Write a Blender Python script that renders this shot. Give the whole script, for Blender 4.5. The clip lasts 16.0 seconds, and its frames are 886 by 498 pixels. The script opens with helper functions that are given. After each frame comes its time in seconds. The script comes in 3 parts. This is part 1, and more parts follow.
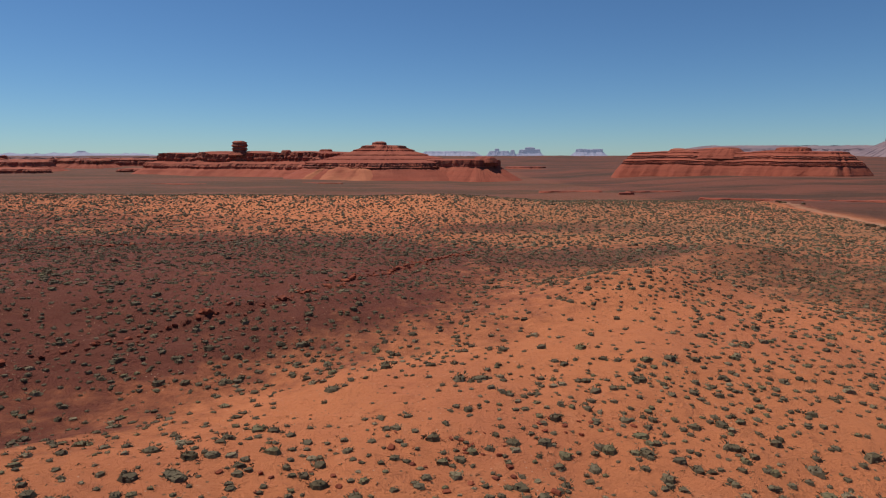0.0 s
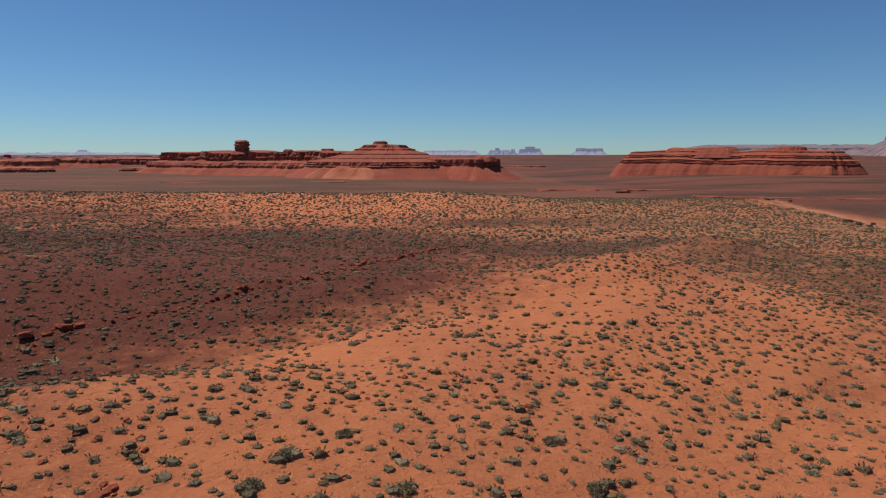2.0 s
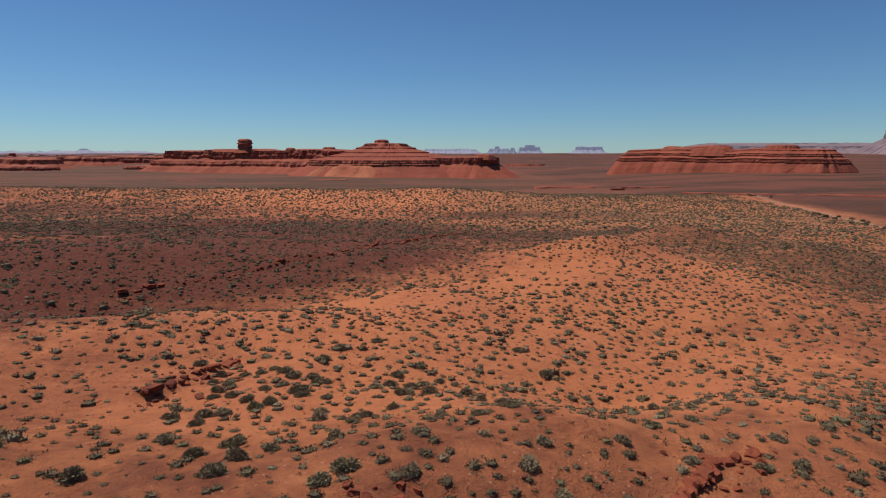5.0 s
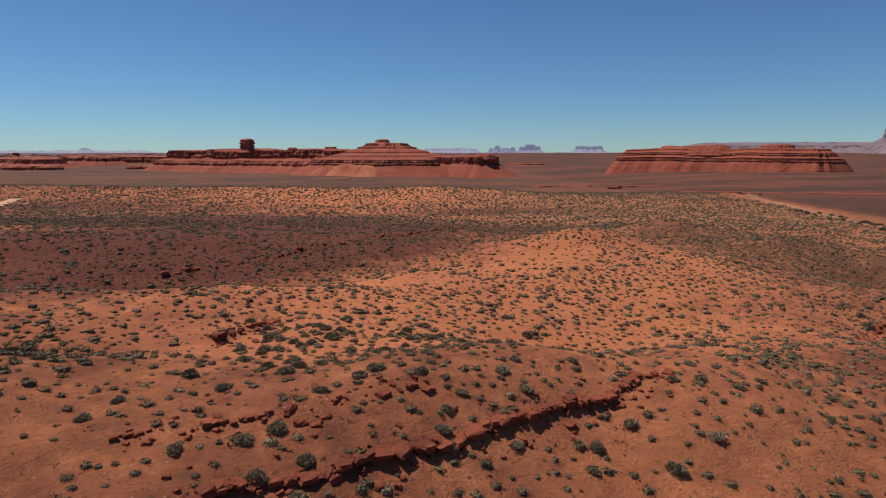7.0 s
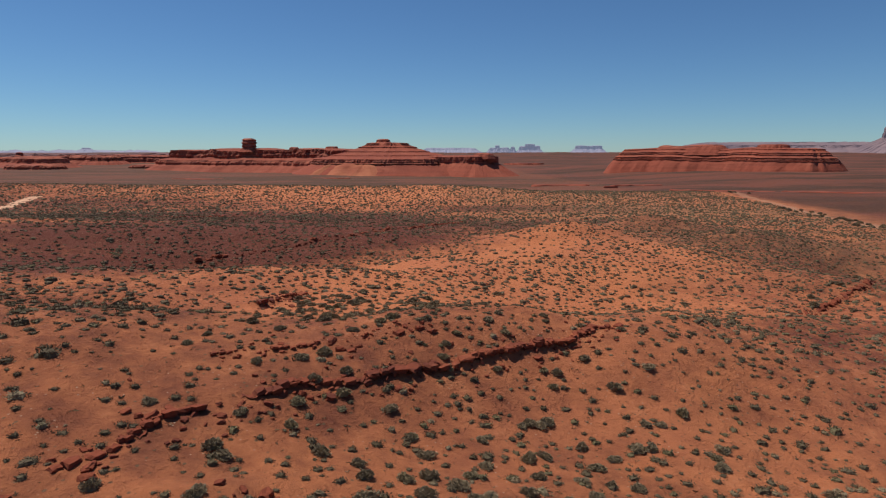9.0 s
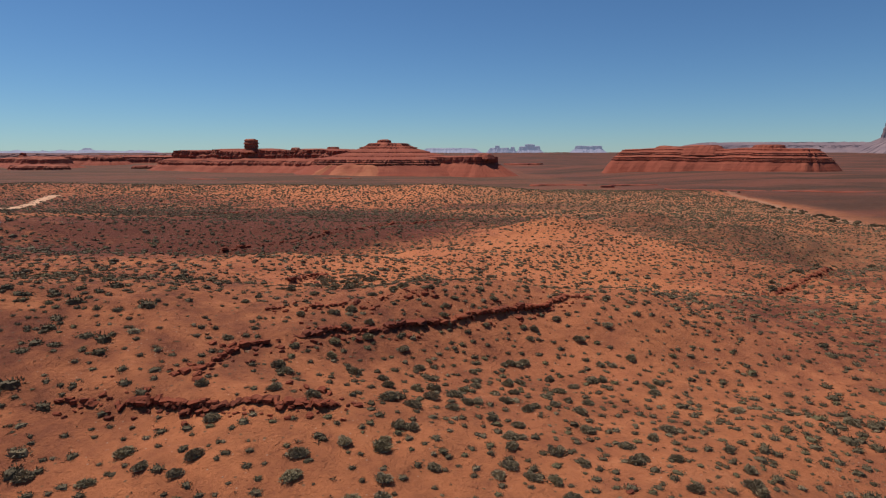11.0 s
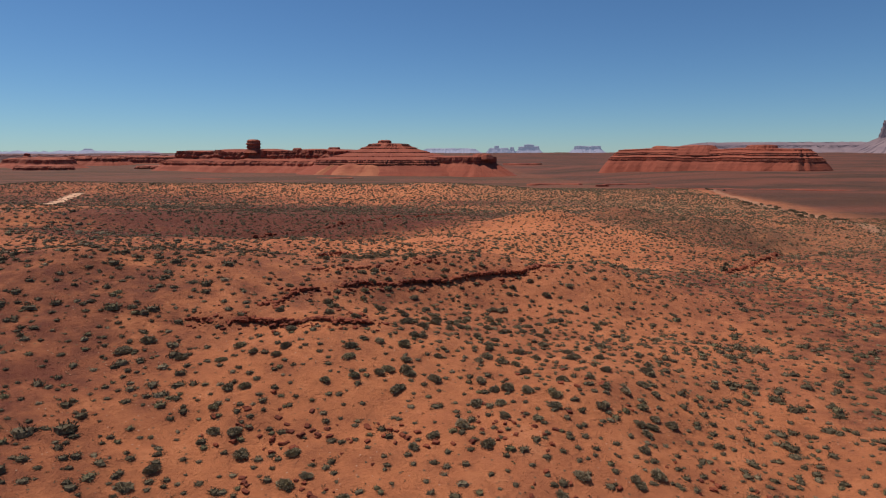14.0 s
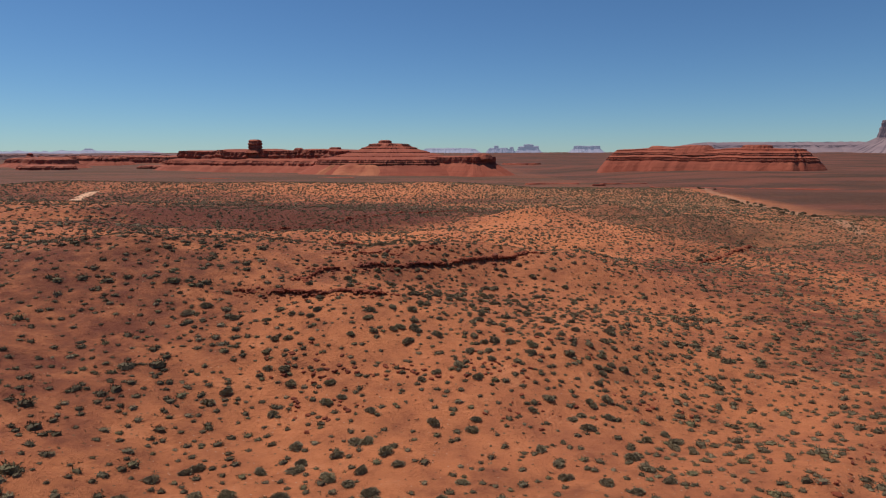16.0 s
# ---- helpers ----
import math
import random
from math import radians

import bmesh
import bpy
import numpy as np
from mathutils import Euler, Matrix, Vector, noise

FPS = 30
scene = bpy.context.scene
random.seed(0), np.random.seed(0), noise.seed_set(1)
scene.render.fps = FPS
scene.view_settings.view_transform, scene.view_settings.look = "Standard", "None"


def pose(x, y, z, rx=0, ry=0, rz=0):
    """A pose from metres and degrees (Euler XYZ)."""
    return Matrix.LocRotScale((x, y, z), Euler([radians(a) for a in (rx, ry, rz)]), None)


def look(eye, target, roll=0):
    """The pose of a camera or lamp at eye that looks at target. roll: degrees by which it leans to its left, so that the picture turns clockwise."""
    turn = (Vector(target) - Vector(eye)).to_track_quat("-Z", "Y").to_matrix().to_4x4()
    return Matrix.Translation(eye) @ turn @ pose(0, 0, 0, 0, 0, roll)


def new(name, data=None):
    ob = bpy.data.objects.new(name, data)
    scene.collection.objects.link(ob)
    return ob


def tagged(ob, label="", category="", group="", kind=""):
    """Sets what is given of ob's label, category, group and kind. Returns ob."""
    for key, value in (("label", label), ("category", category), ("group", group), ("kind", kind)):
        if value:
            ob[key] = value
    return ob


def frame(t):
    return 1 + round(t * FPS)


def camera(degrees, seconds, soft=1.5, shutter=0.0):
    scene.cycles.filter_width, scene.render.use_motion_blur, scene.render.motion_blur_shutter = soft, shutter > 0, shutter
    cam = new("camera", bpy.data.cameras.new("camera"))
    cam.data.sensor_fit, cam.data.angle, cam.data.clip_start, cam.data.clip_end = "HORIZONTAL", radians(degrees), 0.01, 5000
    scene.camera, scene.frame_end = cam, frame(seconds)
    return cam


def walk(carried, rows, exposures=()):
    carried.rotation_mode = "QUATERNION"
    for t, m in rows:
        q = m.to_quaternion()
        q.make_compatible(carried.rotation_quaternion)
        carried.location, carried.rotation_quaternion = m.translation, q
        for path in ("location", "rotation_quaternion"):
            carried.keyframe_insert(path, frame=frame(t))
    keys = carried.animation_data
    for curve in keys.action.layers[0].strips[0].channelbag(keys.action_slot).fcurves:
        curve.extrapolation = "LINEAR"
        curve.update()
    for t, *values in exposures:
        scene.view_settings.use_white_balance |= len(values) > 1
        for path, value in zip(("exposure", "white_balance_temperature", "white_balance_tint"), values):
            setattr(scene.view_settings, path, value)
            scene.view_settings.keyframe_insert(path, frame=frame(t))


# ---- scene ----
cam = camera(74.0, 16.0, soft=1.2)
EYE, TILT, LEAN = 15.0, -9.07, 0.0
ROWS = [
    (0.0, 0.000, 0.000, 0.000, 0.000, 0.000, -0.000),
    (0.5, 0.019, -2.349, -0.370, 0.024, -0.016, 0.000),
    (1.0, -0.007, -4.731, -0.754, 0.032, -0.032, 0.000),
    (1.5, -0.039, -7.171, -1.118, 0.024, -0.063, 0.010),
    (2.0, -0.039, -9.602, -1.508, 0.032, -0.079, 0.000),
    (2.5, -0.033, -12.058, -1.924, 0.032, -0.095, -0.000),
    (3.0, -0.052, -14.556, -2.327, 0.024, -0.135, 0.010),
    (3.5, -0.072, -17.020, -2.749, 0.024, -0.158, -0.010),
    (4.0, -0.072, -19.509, -3.172, 0.024, -0.174, 0.010),
    (6.5, -0.052, -32.109, -5.109, 0.055, -0.277, 0.010),
    (7.0, -0.045, -34.483, -5.454, 0.071, -0.277, 0.030),
    (7.5, -0.039, -37.022, -5.817, 0.063, -0.285, 0.020),
    (8.0, -0.033, -39.568, -6.182, 0.063, -0.301, 0.000),
    (8.5, -0.033, -42.098, -6.539, 0.071, -0.301, 0.010),
    (9.0, -0.026, -44.636, -6.922, 0.079, -0.317, 0.020),
    (11.5, -0.033, -57.434, -8.808, 0.095, -0.293, 0.050),
    (12.0, -0.039, -60.013, -9.210, 0.087, -0.293, 0.060),
    (12.5, -0.033, -62.592, -9.620, 0.079, -0.293, 0.060),
    (13.0, -0.019, -65.172, -10.016, 0.079, -0.285, 0.070),
    (13.5, -0.045, -67.743, -10.419, 0.079, -0.277, 0.080),
    (14.0, -0.058, -70.322, -10.816, 0.063, -0.277, 0.090),
    (14.5, -0.078, -72.910, -11.187, 0.055, -0.277, 0.090),
    (15.0, -0.098, -75.489, -11.550, 0.047, -0.285, 0.090),
    (15.5, -0.110, -78.076, -11.914, 0.032, -0.293, 0.100),
    (16.0, -0.130, -80.656, -12.279, 0.040, -0.293, 0.100),
]
walk(cam, [(t, pose(0, 0, EYE, TILT, LEAN, 0) @ pose(x, y, z, 90 + pitch, roll, yaw)) for t, x, y, z, yaw, pitch, roll in ROWS])

# world, sun, exposure
SUN_AZ, SUN_EL = -58.0, 63.0          # degrees from straight ahead (left is minus), and above the ground
world = bpy.data.worlds.new("sky")
scene.world = world
world.use_nodes = True
wn = world.node_tree.nodes
sky = wn.new("ShaderNodeTexSky")
sky.sky_type, sky.sun_disc = "NISHITA", False
sky.sun_elevation, sky.sun_rotation = radians(SUN_EL), radians(SUN_AZ)
sky.altitude, sky.air_density, sky.dust_density, sky.ozone_density = 1500, 1.0, 0.05, 3.0
wn["Background"].inputs["Strength"].default_value = 0.066
clear = wn.new("ShaderNodeMix")       # the deep blue of thin, dry air
clear.data_type, clear.blend_type = "RGBA", "MULTIPLY"
clear.inputs[0].default_value, clear.inputs[7].default_value = 1.0, (0.66, 0.93, 1.16, 1.0)
world.node_tree.links.new(sky.outputs[0], clear.inputs[6])
world.node_tree.links.new(clear.outputs[2], wn["Background"].inputs["Color"])
sun = new("sun", bpy.data.lights.new("sun", "SUN"))
sun.data.energy, sun.data.angle, sun.data.color = 4.5, radians(0.53), (1.0, 0.95, 0.87)
az, el = radians(SUN_AZ), radians(SUN_EL)
sun.matrix_world = look((400 * math.sin(az) * math.cos(el), 400 * math.cos(az) * math.cos(el), 400 * math.sin(el)), (0, 0, 0))
scene.view_settings.exposure = 0.0


# ---- materials ----
class Mat:
    """A node material with short helpers."""

    def __init__(self, name, rough=0.9):
        self.m = bpy.data.materials.new(name)
        self.m.use_nodes = True
        self.t = self.m.node_tree
        self.b = self.t.nodes["Principled BSDF"]
        self.b.inputs["Roughness"].default_value = rough
        self.b.inputs["Specular IOR Level"].default_value = 0.15
        self.pos = self.t.nodes.new("ShaderNodeNewGeometry").outputs["Position"]

    def link(self, a, b):
        self.t.links.new(a, b)

    def put(self, socket, value):
        if isinstance(value, bpy.types.NodeSocket):
            self.link(value, socket)
        else:
            socket.default_value = (*value, 1.0) if isinstance(value, tuple) and len(value) == 3 and socket.type == "RGBA" else value

    def noise(self, scale, detail=4.0, rough=0.55, stretch=None):
        n = self.t.nodes.new("ShaderNodeTexNoise")
        n.inputs["Scale"].default_value, n.inputs["Detail"].default_value, n.inputs["Roughness"].default_value = scale, detail, rough
        v = self.pos
        if stretch:
            s = self.t.nodes.new("ShaderNodeVectorMath")
            s.operation = "MULTIPLY"
            self.link(v, s.inputs[0])
            s.inputs[1].default_value = stretch
            v = s.outputs[0]
        self.link(v, n.inputs["Vector"])
        return n.outputs["Fac"]

    def voronoi(self, scale, feature="F1"):
        n = self.t.nodes.new("ShaderNodeTexVoronoi")
        n.feature = feature
        n.inputs["Scale"].default_value = scale
        self.link(self.pos, n.inputs["Vector"])
        return n

    def step(self, fac, lo, hi, a=0.0, b=1.0):
        n = self.t.nodes.new("ShaderNodeMapRange")
        n.interpolation_type = "SMOOTHSTEP"
        self.link(fac, n.inputs[0])
        for i, value in enumerate((lo, hi, a, b)):
            n.inputs[i + 1].default_value = value
        return n.outputs[0]

    def mix(self, fac, a, b, mode="MIX"):
        n = self.t.nodes.new("ShaderNodeMix")
        n.data_type, n.blend_type = "RGBA", mode
        self.put(n.inputs[0], fac)
        self.put(n.inputs[6], a)
        self.put(n.inputs[7], b)
        return n.outputs[2]

    def math(self, op, a, b=0.0):
        n = self.t.nodes.new("ShaderNodeMath")
        n.operation = op
        self.put(n.inputs[0], a)
        self.put(n.inputs[1], b)
        return n.outputs[0]

    def attr(self, name):
        n = self.t.nodes.new("ShaderNodeAttribute")
        n.attribute_name = name
        return n.outputs["Fac"]

    def done(self, colour, bump=None, strength=0.5, distance=0.05):
        self.put(self.b.inputs["Base Color"], colour)
        if bump is not None:
            n = self.t.nodes.new("ShaderNodeBump")
            n.inputs["Strength"].default_value, n.inputs["Distance"].default_value = strength, distance
            self.link(bump, n.inputs["Height"])
            self.link(n.outputs[0], self.b.inputs["Normal"])
        return self.m


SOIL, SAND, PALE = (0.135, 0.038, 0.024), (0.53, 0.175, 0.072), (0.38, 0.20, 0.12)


def ground_material():
    m = Mat("red_desert_soil", 0.95)
    sand, cover = m.attr("sand"), m.attr("cover")
    broad, mid, fine = m.noise(0.045, 5), m.noise(0.30, 8, 0.7), m.noise(5.0, 5, 0.75)
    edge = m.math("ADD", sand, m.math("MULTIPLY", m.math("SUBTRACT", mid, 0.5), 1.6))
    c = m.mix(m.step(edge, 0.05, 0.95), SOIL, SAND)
    c = m.mix(m.math("MULTIPLY", m.step(broad, 0.40, 0.66, 0.0, 0.4), sand), c, (0.36, 0.108, 0.060))
    c = m.mix(m.math("MULTIPLY", m.step(mid, 0.56, 0.72, 0.0, 0.6), sand), c, (0.60, 0.24, 0.115))
    c = m.mix(m.step(fine, 0.54, 0.70, 0.0, 0.32), c, (0.19, 0.050, 0.024))
    crust = m.noise(1.1, 6, 0.7)
    c = m.mix(m.step(crust, 0.54, 0.68, 0.0, 0.25), c, (0.21, 0.055, 0.028))
    # pebbles and sprigs of dead grass
    pebble = m.voronoi(2.2)
    c = m.mix(m.math("MULTIPLY", m.step(pebble.outputs["Distance"], 0.05, 0.14, 1.0, 0.0), m.step(m.noise(0.2, 3), 0.46, 0.58)), c, (0.50, 0.31, 0.21))
    sprig = m.voronoi(1.35)
    c = m.mix(m.step(sprig.outputs["Distance"], 0.05, 0.16, 0.85, 0.0), c, (0.14, 0.095, 0.055))
    # low dry grass and scrub, thickest on the far flats
    tuft = m.noise(0.55, 6, 0.75)
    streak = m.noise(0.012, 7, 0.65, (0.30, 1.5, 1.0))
    green = m.math("MULTIPLY", cover, m.math("ADD", m.math("MULTIPLY", m.step(tuft, 0.40, 0.60), 0.5), m.step(streak, 0.36, 0.62, 0.0, 0.6)))
    c = m.mix(green, c, (0.105, 0.080, 0.046))
    # far tone grows with distance: haze painted into the soil colour, with streaks
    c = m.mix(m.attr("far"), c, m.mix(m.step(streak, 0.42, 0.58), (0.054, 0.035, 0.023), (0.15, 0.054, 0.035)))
    c = m.mix(m.math("MULTIPLY", m.step(m.math("ADD", m.attr("wash"), m.math("SUBTRACT", crust, 0.5)), 0.4, 0.7), 0.6), c, PALE)
    clod = m.noise(2.4, 7, 0.8)
    bump = m.math("ADD", m.math("ADD", m.math("MULTIPLY", clod, 1.3), m.math("MULTIPLY", fine, 0.6)), m.math("ADD", m.math("MULTIPLY", mid, 1.2), crust))
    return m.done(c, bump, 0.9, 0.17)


def rock_material(name, base, dark, light, band=0.45, grain=1.0):
    """Bedded red rock: level bands, blotches, fine grain."""
    m = Mat(name, 0.92)
    beds = m.noise(band, 5, 0.7, (0.04, 0.04, 1.0))
    blot, fine = m.noise(0.05 * grain, 5), m.noise(0.9 * grain, 5, 0.7)
    c = m.mix(m.step(beds, 0.40, 0.56), dark, base)
    c = m.mix(m.step(blot, 0.45, 0.7, 0.0, 0.6), c, light)
    c = m.mix(m.step(fine, 0.55, 0.75, 0.0, 0.5), c, dark)
    return m.done(c, m.math("ADD", beds, fine), 0.8, 0.5 / grain)


def leaf_material(name, own):
    m = Mat(name, 0.8)
    if own:
        tone = m.t.nodes.new("ShaderNodeObjectInfo").outputs["Random"]
    else:
        tone = m.attr("tone")
    island = m.t.nodes.new("ShaderNodeNewGeometry").outputs["Random Per Island"]
    c = m.mix(m.step(tone, 0.0, 0.75), (0.105, 0.076, 0.040), (0.175, 0.130, 0.074))
    c = m.mix(m.step(tone, 0.74, 0.80), c, (0.20, 0.165, 0.078))
    c = m.mix(m.step(tone, 0.90, 0.93), c, (0.34, 0.255, 0.15))
    c = m.mix(m.math("MULTIPLY", island, 0.28), c, (0.22, 0.18, 0.125))
    c = m.mix(m.step(m.math("FRACT", m.math("MULTIPLY", island, 7.0)), 0.75, 1.0, 0.0, 0.6), c, (0.09, 0.062, 0.038))
    c = m.mix(m.step(m.noise(13.0, 3, 0.7), 0.45, 0.62, 0.0, 0.6), c, (0.075, 0.055, 0.03))
    if own:
        c = m.mix(0.4, c, (0.36, 0.27, 0.165))
    else:
        c = m.mix(0.34, c, (0.060, 0.042, 0.023))
    return m.done(c)


def twig_material():
    m = Mat("dry_twigs", 0.9)
    return m.done(m.mix(m.noise(9.0), (0.05, 0.036, 0.026), (0.13, 0.10, 0.075)))


def plain_material(name, a, b, scale=0.02, stretch=None):
    m = Mat(name, 0.95)
    n = m.noise(scale, 6, 0.65, stretch)
    return m.done(m.mix(m.step(n, 0.35, 0.65), a, b), n, 0.4, 2.0)


M_GROUND = ground_material()
M_CLIFF = rock_material("red_cliff_rock", (0.33, 0.088, 0.052), (0.15, 0.045, 0.032), (0.42, 0.14, 0.085), 0.5, 0.5)
M_TALUS = rock_material("red_talus", (0.27, 0.068, 0.04), (0.225, 0.058, 0.035), (0.34, 0.10, 0.058), 0.2, 0.6)
M_LEDGE = rock_material("ledge_sandstone", (0.22, 0.054, 0.027), (0.13, 0.036, 0.022), (0.28, 0.078, 0.038), 3.0, 6.0)
M_LEAF, M_LEAF_FIELD, M_TWIG = leaf_material("shrub_leaf", True), leaf_material("scrub_leaf", False), twig_material()
# paler orange, with the sunlight on the sandy slope put into the colour
M_SUNLIT_SAND = plain_material("sunlit_orange_sand", (0.25, 0.068, 0.038), (0.40, 0.14, 0.072), 0.014)
M_ROAD = plain_material("pale_road_dirt", (0.52, 0.27, 0.16), (0.62, 0.36, 0.23), 0.4)
# air haze over the distant mesa, painted as a purple base colour
M_HAZE_PURPLE = plain_material("haze_purple_rock", (0.10, 0.055, 0.058), (0.20, 0.105, 0.10), 0.006, (1, 1, 8))
# horizon haze is put into a blue-grey base colour and a faint glow
M_HAZE_BLUE = plain_material("hazy_horizon_backdrop", (0.17, 0.15, 0.19), (0.22, 0.19, 0.23), 0.003, (1, 1, 6))
horizon = M_HAZE_BLUE.node_tree.nodes["Principled BSDF"]
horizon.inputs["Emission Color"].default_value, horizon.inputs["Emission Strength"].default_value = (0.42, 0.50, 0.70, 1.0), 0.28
# plateau haze painted the same way: purple-grey base, weaker glow
M_HAZE_PLATEAU = plain_material("hazy_plateau_backdrop", (0.15, 0.10, 0.11), (0.21, 0.14, 0.14), 0.003, (1, 1, 6))
horizon = M_HAZE_PLATEAU.node_tree.nodes["Principled BSDF"]
horizon.inputs["Emission Color"].default_value, horizon.inputs["Emission Strength"].default_value = (0.42, 0.45, 0.62, 1.0), 0.07


# ---- ground ----
def smooth(t):
    t = np.clip(t, 0.0, 1.0)
    return t * t * (3 - 2 * t)


LIE = radians(35)                      # the beds strike this way
MOUNDS = [
    (0, 42, -3.4), (-20, -6, 1.3), (-20, -42, -1.5), (60, 42, 4.0), (100, 6, -4.9), (40, 6, -1.5), (-40, -30, -2.0), (20, -6, 2.0), (-20, 54, -1.3), (-40, 6, 2.5), (20, -30, -1.0), (60, -6, -1.7), (0, -42, -1.8), (100, 30, 2.4), (20, 18, -1.0), (0, 6, 0.3), (100, 54, 3.2), (-40, 54, -1.8), (0, -18, -1.2), (0, -6, 1.4), (-20, -18, 1.4), (-40, -18, -1.4), (-20, 6, 1.4), (-40, -42, -2.0), (-20, 42, -1.6), (0, 54, -2.0), (20, 42, -1.5),
    (20, 6, -1.1), (-30, -30, -0.9), (60, 24, 1.2), (-10, 18, -0.6), (-40, -12, -0.5)]                 # along the strike, across it, height
KNOLLS = [
    (22, -18, 0.8), (22, 54, 0.6), (-5, -48, -0.6), (31, 66, 0.7), (4, 0, 0.5), (40, -36, -0.6), (-14, -36, 0.6), (-14, -12, -0.7), (-32, -6, 0.4), (-23, 18, 0.5), (-14, 12, -0.4), (67, 42, 0.5), (31, -6, -0.5), (-14, -48, -0.4), (13, -24, -0.2), (49, 12, -0.3), (-5, 0, 0.5), (4, -42, 0.4),
    (12, -12, 1.3), (24, 128, -1.5), (66, 0, -1.1), (12, 32, -0.9), (18, 4, -1.3), (-12, -32, 0.7), (-6, -12, -0.9), (42, 28, 0.7), (-12, 48, -0.8), (0, -4, 0.9)]                 # the same for small rises
# rock ledges: their line over the ground, the height of the step (the high side is on the right of the line)
LEDGES = [
    ("main", [(14.4, -0.1), (11.0, -2.9), (6.9, -5.7), (3.1, -7.9), (-0.5, -10.2), (-4.7, -13.1), (-8.0, -15.6), (-11.4, -18.9), (-13.7, -21.4), (-15.0, -24.0)], 0.12),
    ("lower", [(-4.6, -25.0), (-6.5, -26.4), (-8.4, -26.9), (-10.9, -26.6), (-13.4, -26.8), (-16.5, -26.5), (-20.0, -26.8)], 0.3),
    ("knoll", [(-14.0, 13.6), (-14.7, 11.2), (-15.2, 8.6), (-15.7, 6.4), (-16.2, 4.0)], 0.5),
    ("valley", [(6.0, 112.0), (-4.0, 92.0), (-10.5, 72.0), (-13.6, 62.0), (-18.5, 54.6), (-22.8, 51.3), (-28.5, 46.5), (-31.0, 43.5), (-36.0, 38.0)], 0.2),
    ("vale", [(-40.0, 124.0), (-53.0, 116.0), (-57.0, 109.0), (-66.0, 98.0), (-70.0, 90.0)], 0.25),
    ("gully", [(86, 66), (76, 56), (64, 42), (57, 37), (50, 30.5), (44, 25)], 0.5),
    ("rill", [(28.0, -46.8), (25.0, -48.9), (22.4, -51.2), (20.7, -53.0), (19.2, -54.6)], 0.3),
    ("shelf", [(-1.0, -6.2), (-4.4, -7.9), (-6.5, -9.2), (-8.5, -10.3), (-10.1, -11.7), (-13.0, -13.4)], 0.16),
]


def value_noise(x, y, scale, seed):
    """Smooth random relief between -1 and 1."""
    rng = np.random.default_rng(seed)
    table = rng.uniform(-1, 1, (64, 64))
    gx, gy = x / scale, y / scale
    ix, iy = np.floor(gx).astype(int), np.floor(gy).astype(int)
    fx, fy = gx - ix, gy - iy
    fx, fy = fx * fx * (3 - 2 * fx), fy * fy * (3 - 2 * fy)
    a, b = table[ix % 64, iy % 64], table[(ix + 1) % 64, iy % 64]
    c, d = table[ix % 64, (iy + 1) % 64], table[(ix + 1) % 64, (iy + 1) % 64]
    return (a * (1 - fx) + b * fx) * (1 - fy) + (c * (1 - fx) + d * fx) * fy


def ledge_side(x, y, line):
    """Signed distance from a line (plus on its right, the high side) and how far along it, 0 to 1."""
    best = np.full(np.shape(x), 1e9)
    side, along = np.zeros(np.shape(x)), np.zeros(np.shape(x))
    n = len(line) - 1
    for i, ((ax, ay), (bx, by)) in enumerate(zip(line, line[1:])):
        ex, ey = bx - ax, by - ay
        s = np.clip(((x - ax) * ex + (y - ay) * ey) / (ex * ex + ey * ey), 0, 1)
        dx, dy = x - ax - s * ex, y - ay - s * ey
        d = np.hypot(dx, dy)
        near = d < best
        best = np.where(near, d, best)
        side = np.where(near, np.sign(ex * dy - ey * dx) * -d, side)
        along = np.where(near, (i + s) / n, along)
    return side, along


def height(x, y):
    x, y = np.asarray(x, float), np.asarray(y, float)
    u, v = x * math.cos(LIE) + y * math.sin(LIE), -x * math.sin(LIE) + y * math.cos(LIE)
    z = 0.5 - 7 * np.tanh(x / 75) * (1 - 0.8 * smooth((y - 20) / 110)) - 4.5 * smooth((y - 20) / 130)
    z += -9 * smooth((y - 240) / 150) - 6 * smooth((y - 400) / 500) + 30 * smooth((y - 1500) / 2900)
    z += 4.5 * np.exp(-((y - 208 - 0.05 * x) / 38) ** 2) * smooth((x + 260) / 90) * smooth((110 - x) / 110)
    for mu, mv, h in MOUNDS:
        z = z + h * np.exp(-((u - mu) / 15) ** 2 - ((v - mv) / 9) ** 2)
    for mu, mv, h in KNOLLS:
        z = z + h * np.exp(-((u - mu) / 8) ** 2 - ((v - mv) / 5) ** 2)
    for _, line, h in LEDGES:
        d, s = ledge_side(x, y, line)
        d = d + 0.28 * value_noise(x, y, 1.7, 5) + 0.5 * value_noise(x, y, 4.0, 6)
        z = z + 0.5 * h * (1 + 0.6 * value_noise(x, y, 2.6, 8)) * np.tanh((d - 0.15) / 0.35) * np.exp(-(d / 3.0) ** 2) * smooth(s / 0.15) * smooth((1 - s) / 0.15)
    far = smooth((np.hypot(x, y) - 60) / 200)
    z = z + 0.30 * value_noise(x, y, 7.0, 1) * (1 - 0.5 * far) + 0.15 * value_noise(x, y, 3.1, 2) + 0.09 * value_noise(x, y, 1.4, 9) + 0.05 * value_noise(x, y, 0.7, 3)
    z = z + far * (0.9 * value_noise(x, y, 38.0, 4)) + smooth((y - 400) / 800) * 3.0 * value_noise(x, y, 190.0, 7)
    z = z + 9 * smooth((x - 150) / 200) * smooth((y - 380) / 250) * smooth((1700 - y) / 700)
    return z


